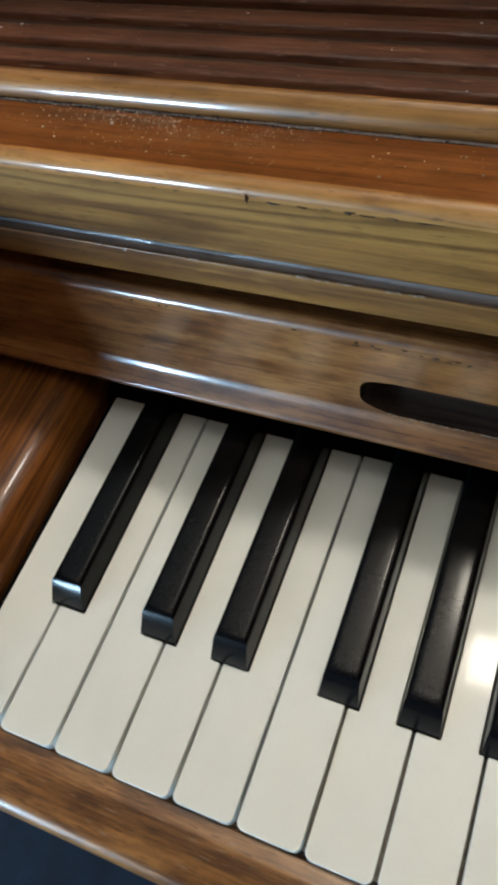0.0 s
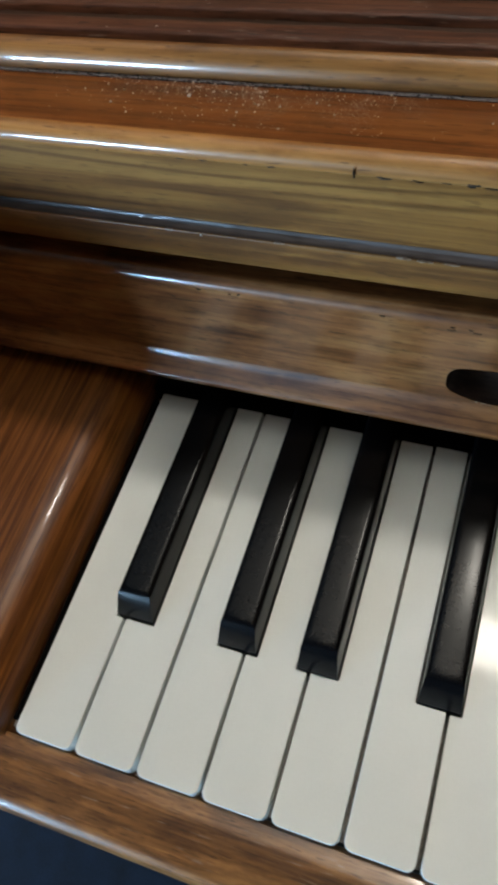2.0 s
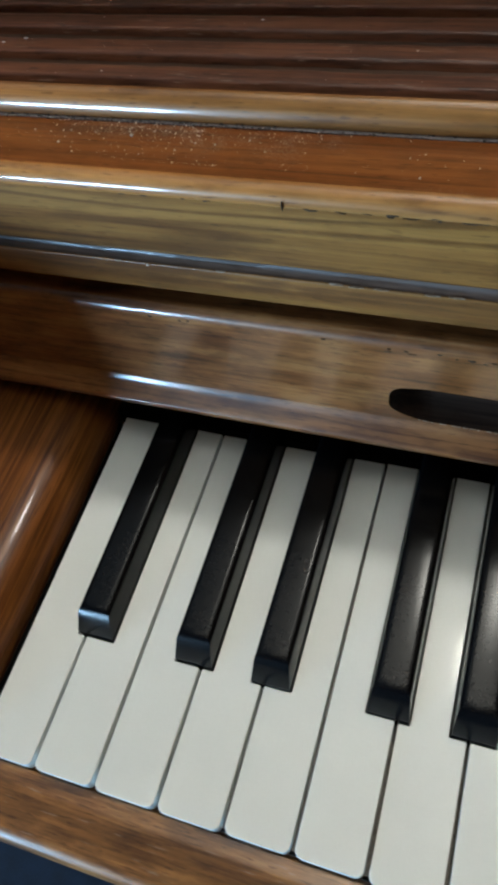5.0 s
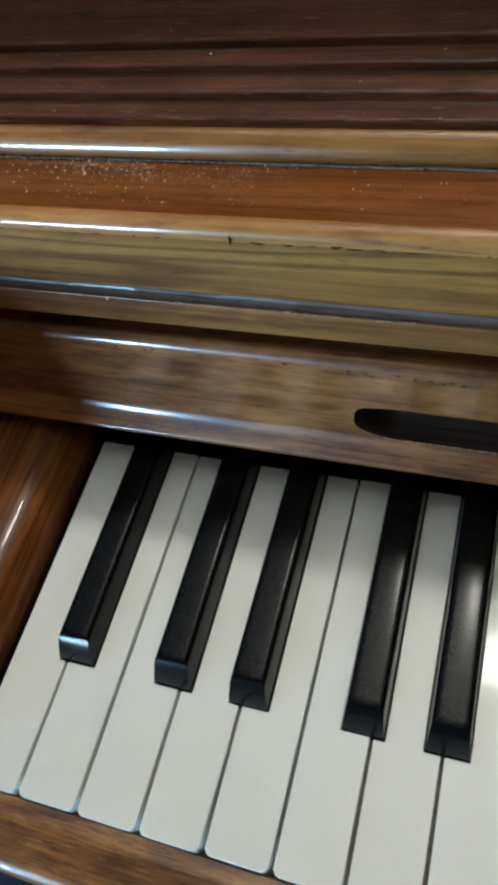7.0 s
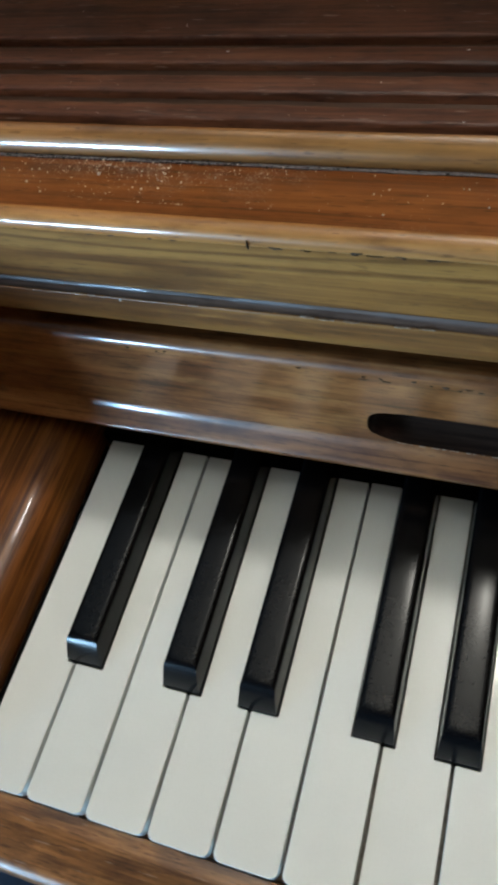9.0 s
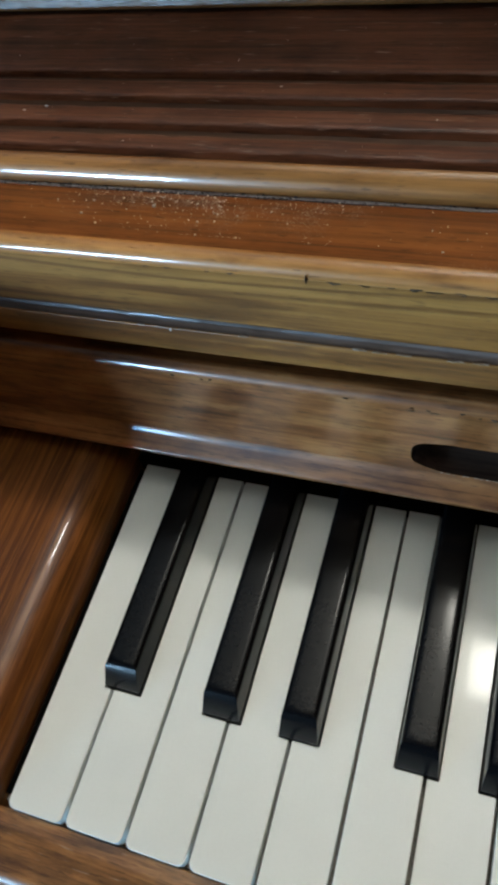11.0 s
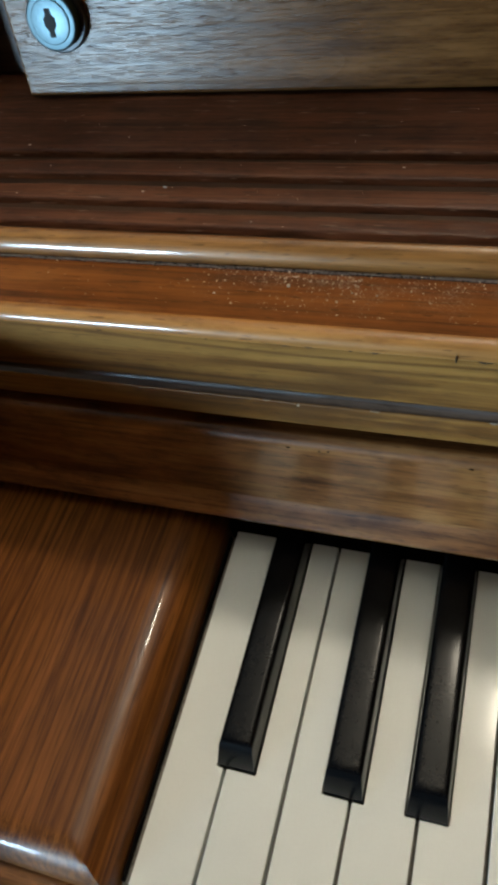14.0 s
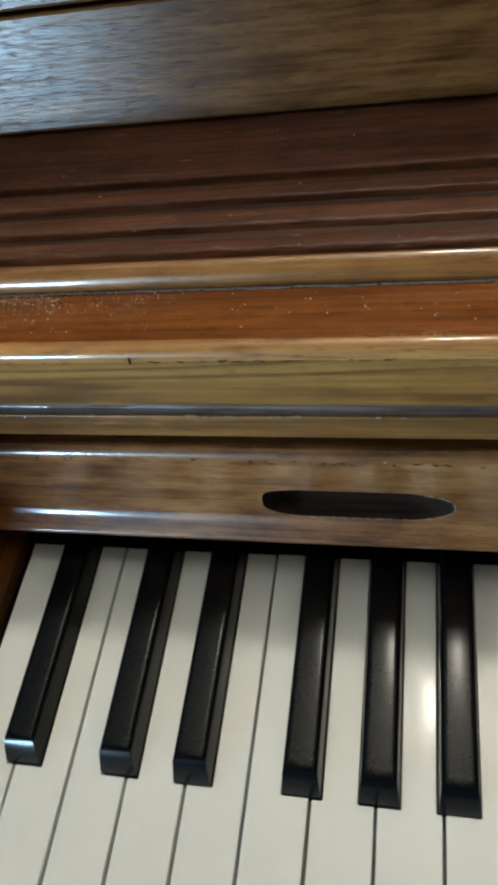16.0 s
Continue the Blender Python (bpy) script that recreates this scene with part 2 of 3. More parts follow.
STEEL_DARK = mottled("tarnished_nickel", (0.05, 0.055, 0.06), (0.10, 0.105, 0.11), 200, 0.4, metal=1.0)
BLACK = mottled("black_void", (0.004, 0.004, 0.004), (0.008, 0.008, 0.008), 100, 0.8)
DUST = mottled("pale_dust", (0.50, 0.41, 0.33), (0.75, 0.67, 0.58), 500, 0.95)
LINT = mottled("grey_dust_line", (0.07, 0.06, 0.065), (0.17, 0.155, 0.16), 700, 0.95)
# fallboard recess: darker than the board, its inner shade put into the colour
RECESS = wood("shaded_recess_wood", (0.036, 0.020, 0.014), (0.060, 0.036, 0.026), (0.082, 0.052, 0.039), "x", 0.38, 0.3, 12, 0.4, 0.1, 9.4)
WORN = mottled("rubbed_pale_edge", (0.18, 0.12, 0.08), (0.40, 0.32, 0.25), 900, 0.6)
GRIT = mottled("dark_grit", (0.015, 0.012, 0.012), (0.06, 0.05, 0.05), 900, 0.9)
SCAR = mottled("dark_chipped_wood", (0.02, 0.010, 0.004), (0.06, 0.03, 0.012), 900, 0.8)
CARPET = mottled("navy_carpet", (0.0015, 0.003, 0.008), (0.008, 0.019, 0.042), 30, 0.95, bump=0.3, fine=420)
PLASTER = mottled("brown_wall_paint", (0.13, 0.085, 0.05), (0.17, 0.11, 0.065), 6, 0.7, bump=0.1, fine=160)
CEILING = mottled("white_ceiling_paint", (0.76, 0.76, 0.74), (0.82, 0.82, 0.80), 5, 0.85, bump=0.1, fine=120)
PAINT = mottled("white_gloss_paint", (0.74, 0.74, 0.72), (0.80, 0.80, 0.78), 10, 0.3)
GLOW = glowing("lamp_diffuser", (1.0, 0.89, 0.73), 12.0)

# ---- mesh helpers ----
def mesh_of(name, bm, smooth=True):
    bmesh.ops.recalc_face_normals(bm, faces=bm.faces)
    me = bpy.data.meshes.new(name)
    mark = bm.faces.layers.int.get("plane")
    curved = [not (mark and f[mark]) for f in bm.faces]
    bm.to_mesh(me)
    bm.free()
    if smooth:
        me.polygons.foreach_set("use_smooth", [True] * len(curved))
        me.set_sharp_from_angle(angle=radians(38))
        me.polygons.foreach_set("use_smooth", curved)
    return me


def mark_planes(bm):
    """Keeps the axis-aligned faces flat where their rounded edges are shaded smooth."""
    mark = bm.faces.layers.int.new("plane")
    bm.normal_update()
    for f in bm.faces:
        f[mark] = int(max(abs(c) for c in f.normal) > 0.9999)
    return bm


def part(name, bm, mat, parent=None, label="", smooth=True):
    me = bm if isinstance(bm, bpy.types.Mesh) else mesh_of(name, bm, smooth)
    if not me.materials:
        me.materials.append(mat)
    ob = new(name, me)
    if parent is not None:
        ob.parent = parent
    return tagged(ob, label)


def fillet(points):
    """Outline points (a, b, radius): corners with a radius become arcs."""
    out = []
    n = len(points)
    for i, p in enumerate(points):
        r = p[2] if len(p) > 2 else 0
        c = Vector(p[:2])
        if not r:
            out.append(c)
            continue
        u = (Vector(points[i - 1][:2]) - c).normalized()
        v = (Vector(points[(i + 1) % n][:2]) - c).normalized()
        half = math.acos(max(-1, min(1, u.dot(v)))) / 2
        d = r / math.tan(half)
        mid = c + (u + v).normalized() * (r / math.sin(half))
        a0, a1 = c + u * d - mid, c + v * d - mid
        s0 = math.atan2(a0.y, a0.x)
        turn = (math.atan2(a1.y, a1.x) - s0 + math.pi) % (2 * math.pi) - math.pi
        steps = max(2, int(abs(turn) / 0.22))
        out += [mid + r * Vector((math.cos(s0 + turn * j / steps), math.sin(s0 + turn * j / steps))) for j in range(steps + 1)]
    return out


def moulding(profile, x0, x1, cuts=1, wear=0.0):
    """A length of moulding along x with the outline (y, z, radius); wear makes its edges slightly uneven."""
    pts = fillet(profile)
    bm = bmesh.new()
    rows = [[bm.verts.new((x0 + (x1 - x0) * i / cuts, p.x, p.y)) for p in pts] for i in range(cuts + 1)]
    n = len(pts)
    if wear:
        for row in rows:
            for v in row:
                q = Vector((v.co.x * 130, v.co.y * 700, v.co.z * 700))
                v.co += Vector((0, noise.noise(q), noise.noise(q + Vector((9, 5, 3))))) * wear
    for a, b in zip(rows, rows[1:]):
        for i in range(n):
            bm.faces.new((a[i], a[(i + 1) % n], b[(i + 1) % n], b[i]))
    bm.faces.new(rows[0])
    bm.faces.new(rows[-1][::-1])
    return bm


def inset(pts, d):
    """The closed outline pts (counter-clockwise), moved inwards by d."""
    out = []
    for a, b, c in zip(pts[-1:] + pts[:-1], pts, pts[1:] + pts[:1]):
        u, v = (b - a).normalized(), (c - b).normalized()
        n1, n2 = Vector((-u.y, u.x)), Vector((-v.y, v.x))
        m = (n1 + n2) / max(0.3, 1 + n1.dot(n2))
        out.append(b + m * d)
    return out


def slab(outline, z0, z1, edge=0.0):
    """A plate with the plan outline (x, y, radius), its top edge rounded."""
    pts = fillet(outline)
    bm = bmesh.new()
    rings = []
    for d, z in ((0, z0), (0, z1 - 0.0022), (0, z1 - edge), (edge * 0.3, z1 - edge * 0.3), (edge, z1)):
        rings.append([bm.verts.new((p.x, p.y, z)) for p in inset(pts, d)])
    n = len(pts)
    for a, b in zip(rings, rings[1:]):
        for k in range(n):
            bm.faces.new((a[k], a[(k + 1) % n], b[(k + 1) % n], b[k]))
    bm.faces.new(rings[0][::-1])
    bm.faces.new(rings[-1])
    return bm


def box(x0, x1, y0, y1, z0, z1, edge=0.0, segments=2):
    bm = bmesh.new()
    bmesh.ops.create_cube(bm, size=1, matrix=Matrix.LocRotScale(((x0 + x1) / 2, (y0 + y1) / 2, (z0 + z1) / 2), None, (x1 - x0, y1 - y0, z1 - z0)))
    if edge:
        bmesh.ops.bevel(bm, geom=bm.edges[:], offset=edge, segments=segments, profile=0.5, affect="EDGES")
        mark_planes(bm)
    return bm


def disc(radius, depth, centre, turn=None, edge=0.0, sides=40):
    """A short cylinder whose axis is y, its front towards -y."""
    bm = bmesh.new()
    bmesh.ops.create_cone(bm, cap_ends=True, segments=sides, radius1=radius, radius2=radius, depth=depth)
    if edge:
        rim = [e for e in bm.edges if all(v.co.z > depth / 2 - 1e-6 for v in e.verts)]
        bmesh.ops.bevel(bm, geom=rim, offset=edge, segments=3, profile=0.5, affect="EDGES")
    bmesh.ops.transform(bm, matrix=pose(*centre) @ (turn or Matrix()) @ pose(0, 0, 0, 90, 0, 0), verts=bm.verts)
    return bm


def minus(bm, cutter):
    """The mesh bm with the mesh cutter taken out of it."""
    a, b = new("cut_body", mesh_of("cut_body", bm)), new("cutter", mesh_of("cutter", cutter))
    mod = a.modifiers.new("cut", "BOOLEAN")
    mod.operation, mod.object, mod.solver = "DIFFERENCE", b, "EXACT"
    deps = bpy.context.evaluated_depsgraph_get()
    got = bmesh.new()
    got.from_mesh(a.evaluated_get(deps).to_mesh())
    bpy.data.objects.remove(a)
    bpy.data.objects.remove(b)
    return got

# ---- room: plain shell round the piano ----
RX0, RX1, RY0, RY1, RZ = -2.5, 2.6, -2.5, 0.95, 3.30
tagged(part("floor", box(RX0 - 0.1, RX1 + 0.1, RY0 - 0.1, RY1 + 0.1, -0.05, 0.0), CARPET), "dark navy blue carpeted floor below the piano", "floor", kind="structure")
tagged(part("ceiling", box(RX0 - 0.1, RX1 + 0.1, RY0 - 0.1, RY1 + 0.1, RZ, RZ + 0.08), CEILING), "plain white painted ceiling", "ceiling", kind="structure")
tagged(part("wall_north", box(RX0, RX1, RY1, RY1 + 0.1, 0, RZ), PLASTER), "plain dark brown painted wall behind the piano", "wall", kind="structure")
tagged(part("wall_west", box(RX0 - 0.1, RX0, RY0 - 0.1, RY1 + 0.1, 0, RZ), PLASTER), "plain dark brown painted wall", "wall", kind="structure")
tagged(part("wall_east", box(RX1, RX1 + 0.1, RY0 - 0.1, RY1 + 0.1, 0, RZ), PLASTER), "plain dark brown painted wall", "wall", kind="structure")
bm = minus(box(RX0, RX1, RY0 - 0.1, RY0, 0, RZ), box(WX0, WX1, RY0 - 0.2, RY0 + 0.1, WZ0, WZ1))
tagged(part("wall_south", bm, PLASTER, smooth=False), "dark brown painted wall with a window opening", "wall", kind="structure")
window = tagged(new("window_1"), "white painted window letting in blue daylight", "window", kind="structure")
for a, b, c, d in ((WX0, WX1, WZ0, WZ0 + 0.03), (WX0, WX1, WZ1 - 0.03, WZ1), (WX0, WX0 + 0.03, WZ0 + 0.03, WZ1 - 0.03), (WX1 - 0.03, WX1, WZ0 + 0.03, WZ1 - 0.03)):
    part("window_frame", box(a, b, RY0 - 0.08, RY0 - 0.03, c, d, 0.004), PAINT, window)
part("window_sill", box(WX0 - 0.05, WX1 + 0.05, RY0 - 0.02, RY0 + 0.03, WZ0 - 0.035, WZ0 - 0.002, 0.006), PAINT, window)

lamp = tagged(new("ceiling_lamp"), "compact warm white opal lamp hanging above the piano", "ceiling lamp")
part("diffuser", box(LX - LS, LX + LS, LY - LD, LY + LD, LZ, LZ + 0.055, 0.01, 3), GLOW, lamp, "glowing opal diffuser")
part("ceiling_rose", box(LX - 0.05, LX + 0.05, LY - 0.05, LY + 0.05, RZ - 0.025, RZ - 0.001, 0.006), PAINT, lamp, "white ceiling rose")
for x in (LX - 0.03, LX + 0.03):
    part("suspension_rod", disc(0.004, RZ - 0.026 - LZ - 0.064, (x, LY, (RZ - 0.026 + LZ + 0.064) / 2), pose(0, 0, 0, 90, 0, 0), 0.0, 12), PAINT, lamp, "thin white rod")

# ---- piano ----
KEY = 0.0235          # width of a white key
TOP = 0.72            # height of the white keys
LEFT, RIGHT = -0.118, 52 * KEY + 0.118
piano = tagged(new("upright_piano"), "glossy brown wooden upright piano with white and black keys", "piano")
piano.location = (0, 0, 0)

# case below and round the keyboard
part("key_bed", box(LEFT, RIGHT, -0.012, 0.40, 0.60, 0.672, 0.004), BROWN, piano)
for x in (LEFT - 0.034, RIGHT + 0.002):
    side = fillet([(0.52, 0.0), (0.52, 1.1, 0.02), (0.285, 1.1, 0.02), (0.262, 0.95, 0.06), (0.240, 0.856, 0.02), (0.100, 0.850, 0.2), (-0.128, 0.822, 0.03), (-0.136, 0.60, 0.03), (0.24, 0.58, 0.04), (0.24, 0.0)])
    bm = bmesh.new()
    f = bm.faces.new([bm.verts.new((x, p.x, p.y)) for p in side])
    ext = bmesh.ops.extrude_face_region(bm, geom=[f])
    bmesh.ops.translate(bm, vec=(0.032, 0, 0), verts=[v for v in ext["geom"] if isinstance(v, bmesh.types.BMVert)])
    part("side_panel", bm, DARK, piano, "dark stained side of the case")
part("lower_panel", box(LEFT, RIGHT, 0.255, 0.275, 0.06, 0.598, 0.003), BROWN, piano)
part("back_panel", box(LEFT, RIGHT, 0.50, 0.518, 0.02, 1.09, 0.002), DARK, piano)
part("lid", box(LEFT - 0.045, RIGHT + 0.045, 0.272, 0.53, 1.102, 1.122, 0.006), BROWN, piano)

# rail in front of the keys
part("key_slip", moulding([(-0.0004, 0.676), (-0.0004, 0.7160, 0.0004), (-0.006, 0.7166, 0.006), (-0.0240, 0.7135, 0.0065), (-0.0250, 0.676, 0.004)], LEFT, RIGHT, 24), SLIP, piano, "worn brown rail in front of the keys")

# key blocks at both ends of the keyboard
def key_block(outer, inner):
    """A block whose front and inner top edges are rolled over and meet in a sharp mitre."""
    top, base, front, back, side_r, front_r, n = 0.7365, 0.676, -0.0015, 0.20, 0.0180, 0.0150, 10
    way = 1 if inner > outer else -1
    arc = [math.radians(90 * i / n) for i in range(n + 1)]
    xs = [(outer, top)] + [(inner - way * side_r * (1 - math.sin(a)), top - side_r * (1 - math.cos(a))) for a in arc]
    ys = [(back, top)] + [(front + front_r * (1 - math.sin(a)), top - side_r * (1 - math.cos(a))) for a in arc]
    bm = bmesh.new()
    grid = [[bm.verts.new((x, y, min(zx, zy))) for y, zy in ys] for x, zx in xs]
    m = len(xs)
    for i in range(m - 1):
        for j in range(m - 1):
            a, b, c, d = grid[i][j], grid[i + 1][j], grid[i + 1][j + 1], grid[i][j + 1]
            if i == j and i:
                bm.faces.new((a, b, c))
                bm.faces.new((a, c, d))
            else:
                bm.faces.new((a, b, c, d))
    rim = [grid[i][0] for i in range(m)] + [grid[-1][j] for j in range(1, m)] + [grid[i][-1] for i in range(m - 2, -1, -1)] + [grid[0][j] for j in range(m - 2, 0, -1)]
    low = [bm.verts.new((v.co.x, v.co.y, base)) for v in rim]
    for k in range(len(rim)):
        q = (k + 1) % len(rim)
        bm.faces.new((rim[k], rim[q], low[q], low[k]))
    bm.faces.new(low)
    bmesh.ops.recalc_face_normals(bm, faces=bm.faces)
    return mark_planes(bm)
part("key_block", key_block(LEFT + 0.001, -0.0036), RED, piano, "red-brown streaked key block with rounded edge")
part("key_block", key_block(RIGHT - 0.001, 52 * KEY + 0.0036), RED, piano, "red-brown streaked key block with rounded edge")

# added black sheets for the shaded gap between key block and keys
for a, b in ((-0.0035, -0.0026), (52 * KEY + 0.0026, 52 * KEY + 0.0035)):
    part("cheek_shade", box(a, b, 0.004, 0.144, 0.674, 0.7165, 0.0004), SHADE_FELT, piano, "black lining for the shade beside the key block")

# felt strip at the back of the keys, blackened to stand for the shadow
part("name_board_shadow_felt", box(-0.0034, 52 * KEY + 0.0034, 0.146, 0.162, 0.690, 0.7225), SHADE_FELT, piano, "felt strip behind the keys, blackened for the shadow")
part("key_frame", box(-0.0034, 52 * KEY + 0.0034, 0.002, 0.145, 0.674, 0.7134), KEY_WOOD, piano, "dusty pale wood under the keys")

# fallboard: lower leaf with the finger recess, upper leaf, edge, top strip
FLAT0, FLAT1, HX0, HX1, FRONT, DEEP = 0.7570, 0.7952, 0.100, 0.210, 0.1435, 0.1570
leaf = [(0.166, 0.7448), (0.1380, 0.7448, 0.0014), (0.1368, 0.7486, 0.0010), (0.1382, 0.7502), (0.1415, 0.7536), (0.1428, 0.7553), (FRONT, FLAT0), (FRONT, FLAT1), (FRONT, 0.8000, 0.0046), (0.166, 0.8000)]
bm = bmesh.new()
outline = fillet(leaf)
rows = [[bm.verts.new((x, p.x, p.y)) for p in outline] for x in (LEFT, HX0, HX1, RIGHT)]
plane = bm.faces.layers.int.new("plane")
n = len(outline)
for r, (a, b) in enumerate(zip(rows, rows[1:])):
    for i in range(n):
        k = (i + 1) % n
        face_plane = abs(outline[i].x - FRONT) < 1e-6 and abs(outline[k].x - FRONT) < 1e-6 and abs(outline[i].y - outline[k].y) > 0.03
        if face_plane and r == 1:
            corners = (a[i], b[i], b[k], a[k])
            continue
        bm.faces.new((a[i], a[k], b[k], b[i]))[plane] = int(face_plane)
bm.faces.new(rows[0])
bm.faces.new(rows[-1][::-1])
rim = fillet([(0.1185, 0.7630, 0.005), (0.128, 0.7580, 0.02), (0.181, 0.7577, 0.02), (0.1915, 0.7640, 0.005), (0.1905, 0.7725, 0.006), (0.1760, 0.7765, 0.03), (0.131, 0.7768, 0.02), (0.1190, 0.7750, 0.006)])
ring = [bm.verts.new((p.x, FRONT, p.y)) for p in rim]
def nearest(p):
    return (0 if p.x < 0.155 else 1) if p.y < 0.767 else (3 if p.x < 0.155 else 2)
for p, q, u, v in zip(rim, rim[1:] + rim[:1], ring, ring[1:] + ring[:1]):
    a, b = nearest(p), nearest(q)
    bm.faces.new((u, v, corners[a]))[plane] = 1
    if a != b:
        bm.faces.new((v, corners[b], corners[a]))[plane] = 1
fall = part("fallboard", bm, BROWN, piano, "glossy brown fallboard with a finger recess")
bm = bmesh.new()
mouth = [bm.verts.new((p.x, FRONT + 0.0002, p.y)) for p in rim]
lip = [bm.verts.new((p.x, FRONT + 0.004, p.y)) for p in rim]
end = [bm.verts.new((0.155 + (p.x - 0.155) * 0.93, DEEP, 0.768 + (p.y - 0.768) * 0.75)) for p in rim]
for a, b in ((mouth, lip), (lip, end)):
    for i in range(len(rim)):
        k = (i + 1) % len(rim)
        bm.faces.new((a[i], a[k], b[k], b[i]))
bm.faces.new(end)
part("finger_recess", bm, RECESS, fall, "finger recess with its shade in the colour")
bm = bmesh.new()
wear = random.Random(21)
loop = [Vector((p.x, FRONT - 0.0001, p.y)) for p in rim]
for p, q in zip(loop, loop[1:] + loop[:1]):
    low, right = (p.z + q.z) / 2 < 0.764, (p.x + q.x) / 2 > 0.183
    steps = max(1, int((q - p).length / 0.0008))
    for j in range(steps):
        if not (right or (low and p.x > 0.128)) or wear.random() < (0.12 if right else 0.45):
            continue
        a, b = p.lerp(q, j / steps), p.lerp(q, (j + wear.uniform(0.7, 1.3)) / steps)
        r = wear.uniform(0.0001, 0.00032 if right else 0.00022)
        bmesh.ops.create_cone(bm, cap_ends=True, segments=6, radius1=r, radius2=r * 0.7, depth=(b - a).length, matrix=Matrix.Translation((a + b) / 2) @ (b - a).to_track_quat("Z", "Y").to_matrix().to_4x4())
part("worn_rim", bm, WORN, fall, "pale rubbed rim of the recess")
part("fallboard_leaf", moulding([(0.170, 0.8244), (0.1462, 0.8244), (0.1462, 0.8492), (0.170, 0.8492)], LEFT, RIGHT, 1), OLIVE, piano, "olive-brown veneered upper leaf of the fallboard")
part("cove_line", moulding([(0.170, 0.8222), (0.1436, 0.8222), (0.1450, 0.8226), (0.1458, 0.8232), (0.1461, 0.8243), (0.170, 0.8243)], LEFT, RIGHT, 300, 0.0001), COVE, piano, "cove line with its purplish grey reflection painted in")
part("leaf_foot", moulding([(0.170, 0.8105), (0.1430, 0.8105, 0.0012), (0.1432, 0.8221, 0.0006), (0.170, 0.8221)], LEFT, RIGHT, 1), OLIVE, piano, "olive-brown foot of the upper leaf")
part("leaf_edge", moulding([(0.1462, 0.8493), (0.1428, 0.8493, 0.0010), (0.1428, 0.8550, 0.0043), (0.1474, 0.8548), (0.1474, 0.8493)], LEFT, RIGHT, 1), GOLD, piano, "golden rounded front edge")
part("leaf_top", moulding([(0.1475, 0.846), (0.1475, 0.8545), (0.1705, 0.8534, 0.001), (0.1705, 0.846)], LEFT, RIGHT, 1), ORANGE, piano, "dusty orange-brown top strip of the fallboard")
part("dust_seam", moulding([(0.1694, 0.8475), (0.1696, 0.8537), (0.1724, 0.8537), (0.1724, 0.8475)], LEFT, RIGHT, 420, 0.00025), LINT, piano, "grey dust caught in the seam")
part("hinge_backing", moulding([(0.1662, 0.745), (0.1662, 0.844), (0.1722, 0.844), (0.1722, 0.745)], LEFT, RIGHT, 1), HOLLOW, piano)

# reeded shelf behind the fallboard
part("nosing", moulding([(0.1725, 0.846), (0.1725, 0.8536), *[(0.1765 - 0.0056 * math.cos(a * 0.1), 0.8538 + 0.0074 * math.sin(a * 0.1)) for a in range(16)], (0.1776, 0.8600), (0.1776, 0.846)], LEFT, RIGHT, 1), GOLD, piano, "golden rounded nosing in front of the reeds")
# darker than the reeds: shade between them is put into the colour
part("groove_floor", moulding([(0.1777, 0.842), (0.1777, 0.8588), (0.2188, 0.8588), (0.2188, 0.842)], LEFT, RIGHT, 1), HOLLOW, piano, "groove floor between the reeds, darkened for shade")
grit = random.Random(17)
bm = bmesh.new()
for _ in range(260):
    x = min(grit.gauss(0.045, 0.04), 0.21) if grit.random() < 0.7 else grit.uniform(-0.10, 0.24)
    r = grit.uniform(0.00012, 0.00042)
    lump = bmesh.ops.create_icosphere(bm, subdivisions=1, radius=r, matrix=Matrix.LocRotScale((x, grit.uniform(0.1692, 0.1722), 0.8538), None, (grit.uniform(0.8, 2.2), 1, 0.7)))
    for v in lump["verts"]:
        v.co += Vector([grit.uniform(-0.4, 0.4) * r for _ in range(3)])
tagged(part("seam_grit", bm, GRIT), "dark grit caught in the seam of the fallboard", "dust", kind="stuff")
part("shelf", moulding([(0.2189, 0.842), (0.2189, 0.8560), (0.2204, 0.8610, 0.0016), (0.30, 0.8610), (0.30, 0.842)], LEFT, RIGHT, 420, 0.0003), DARK, piano, "dark brown shelf behind the reeds")
for y, w in ((0.1798, 0.0083), (0.1922, 0.0096), (0.2062, 0.0096)):
    part("reed", moulding([(y - 0.0006, 0.8589), (y + 0.0006, 0.8611, 0.0016), (y + w - 0.0014, 0.8611, 0.0022), (y + w + 0.0006, 0.8589)], LEFT, RIGHT, 420, 0.0003), DARK, piano)

# front panel with the lock, leaning back
def leaning(bm, y0, z0, degrees):
    bmesh.ops.transform(bm, matrix=pose(0, y0, z0, -degrees, 0, 0), verts=bm.verts)
    return bm
LEAN_BACK, PY, PZ = 11.0, 0.2545, 0.8625
panel = part("front_panel", leaning(box(-0.0930, 52 * KEY + 0.0955, 0, 0.018, 0, 0.0415, 0.0012), PY, PZ, LEAN_BACK), OAK, piano, "open-grained oak board with a lock")
part("music_panel", leaning(box(-0.0930, 52 * KEY + 0.0955, 0.001, 0.018, 0.0427, 0.235, 0.0012), PY, PZ, LEAN_BACK), OAK, piano, "open-grained oak front panel above")
part("stile", leaning(box(LEFT + 0.001, -0.0947, 0.018, 0.032, 0.003, 0.235, 0.001), PY, PZ, LEAN_BACK), HOLLOW, piano, "dark wooden stile")
part("stile", leaning(box(52 * KEY + 0.0972, RIGHT - 0.001, 0.018, 0.032, 0.003, 0.235, 0.001), PY, PZ, LEAN_BACK), HOLLOW, piano, "dark wooden stile")
tilt = pose(0, 0, 0, -LEAN_BACK, 0, 0)
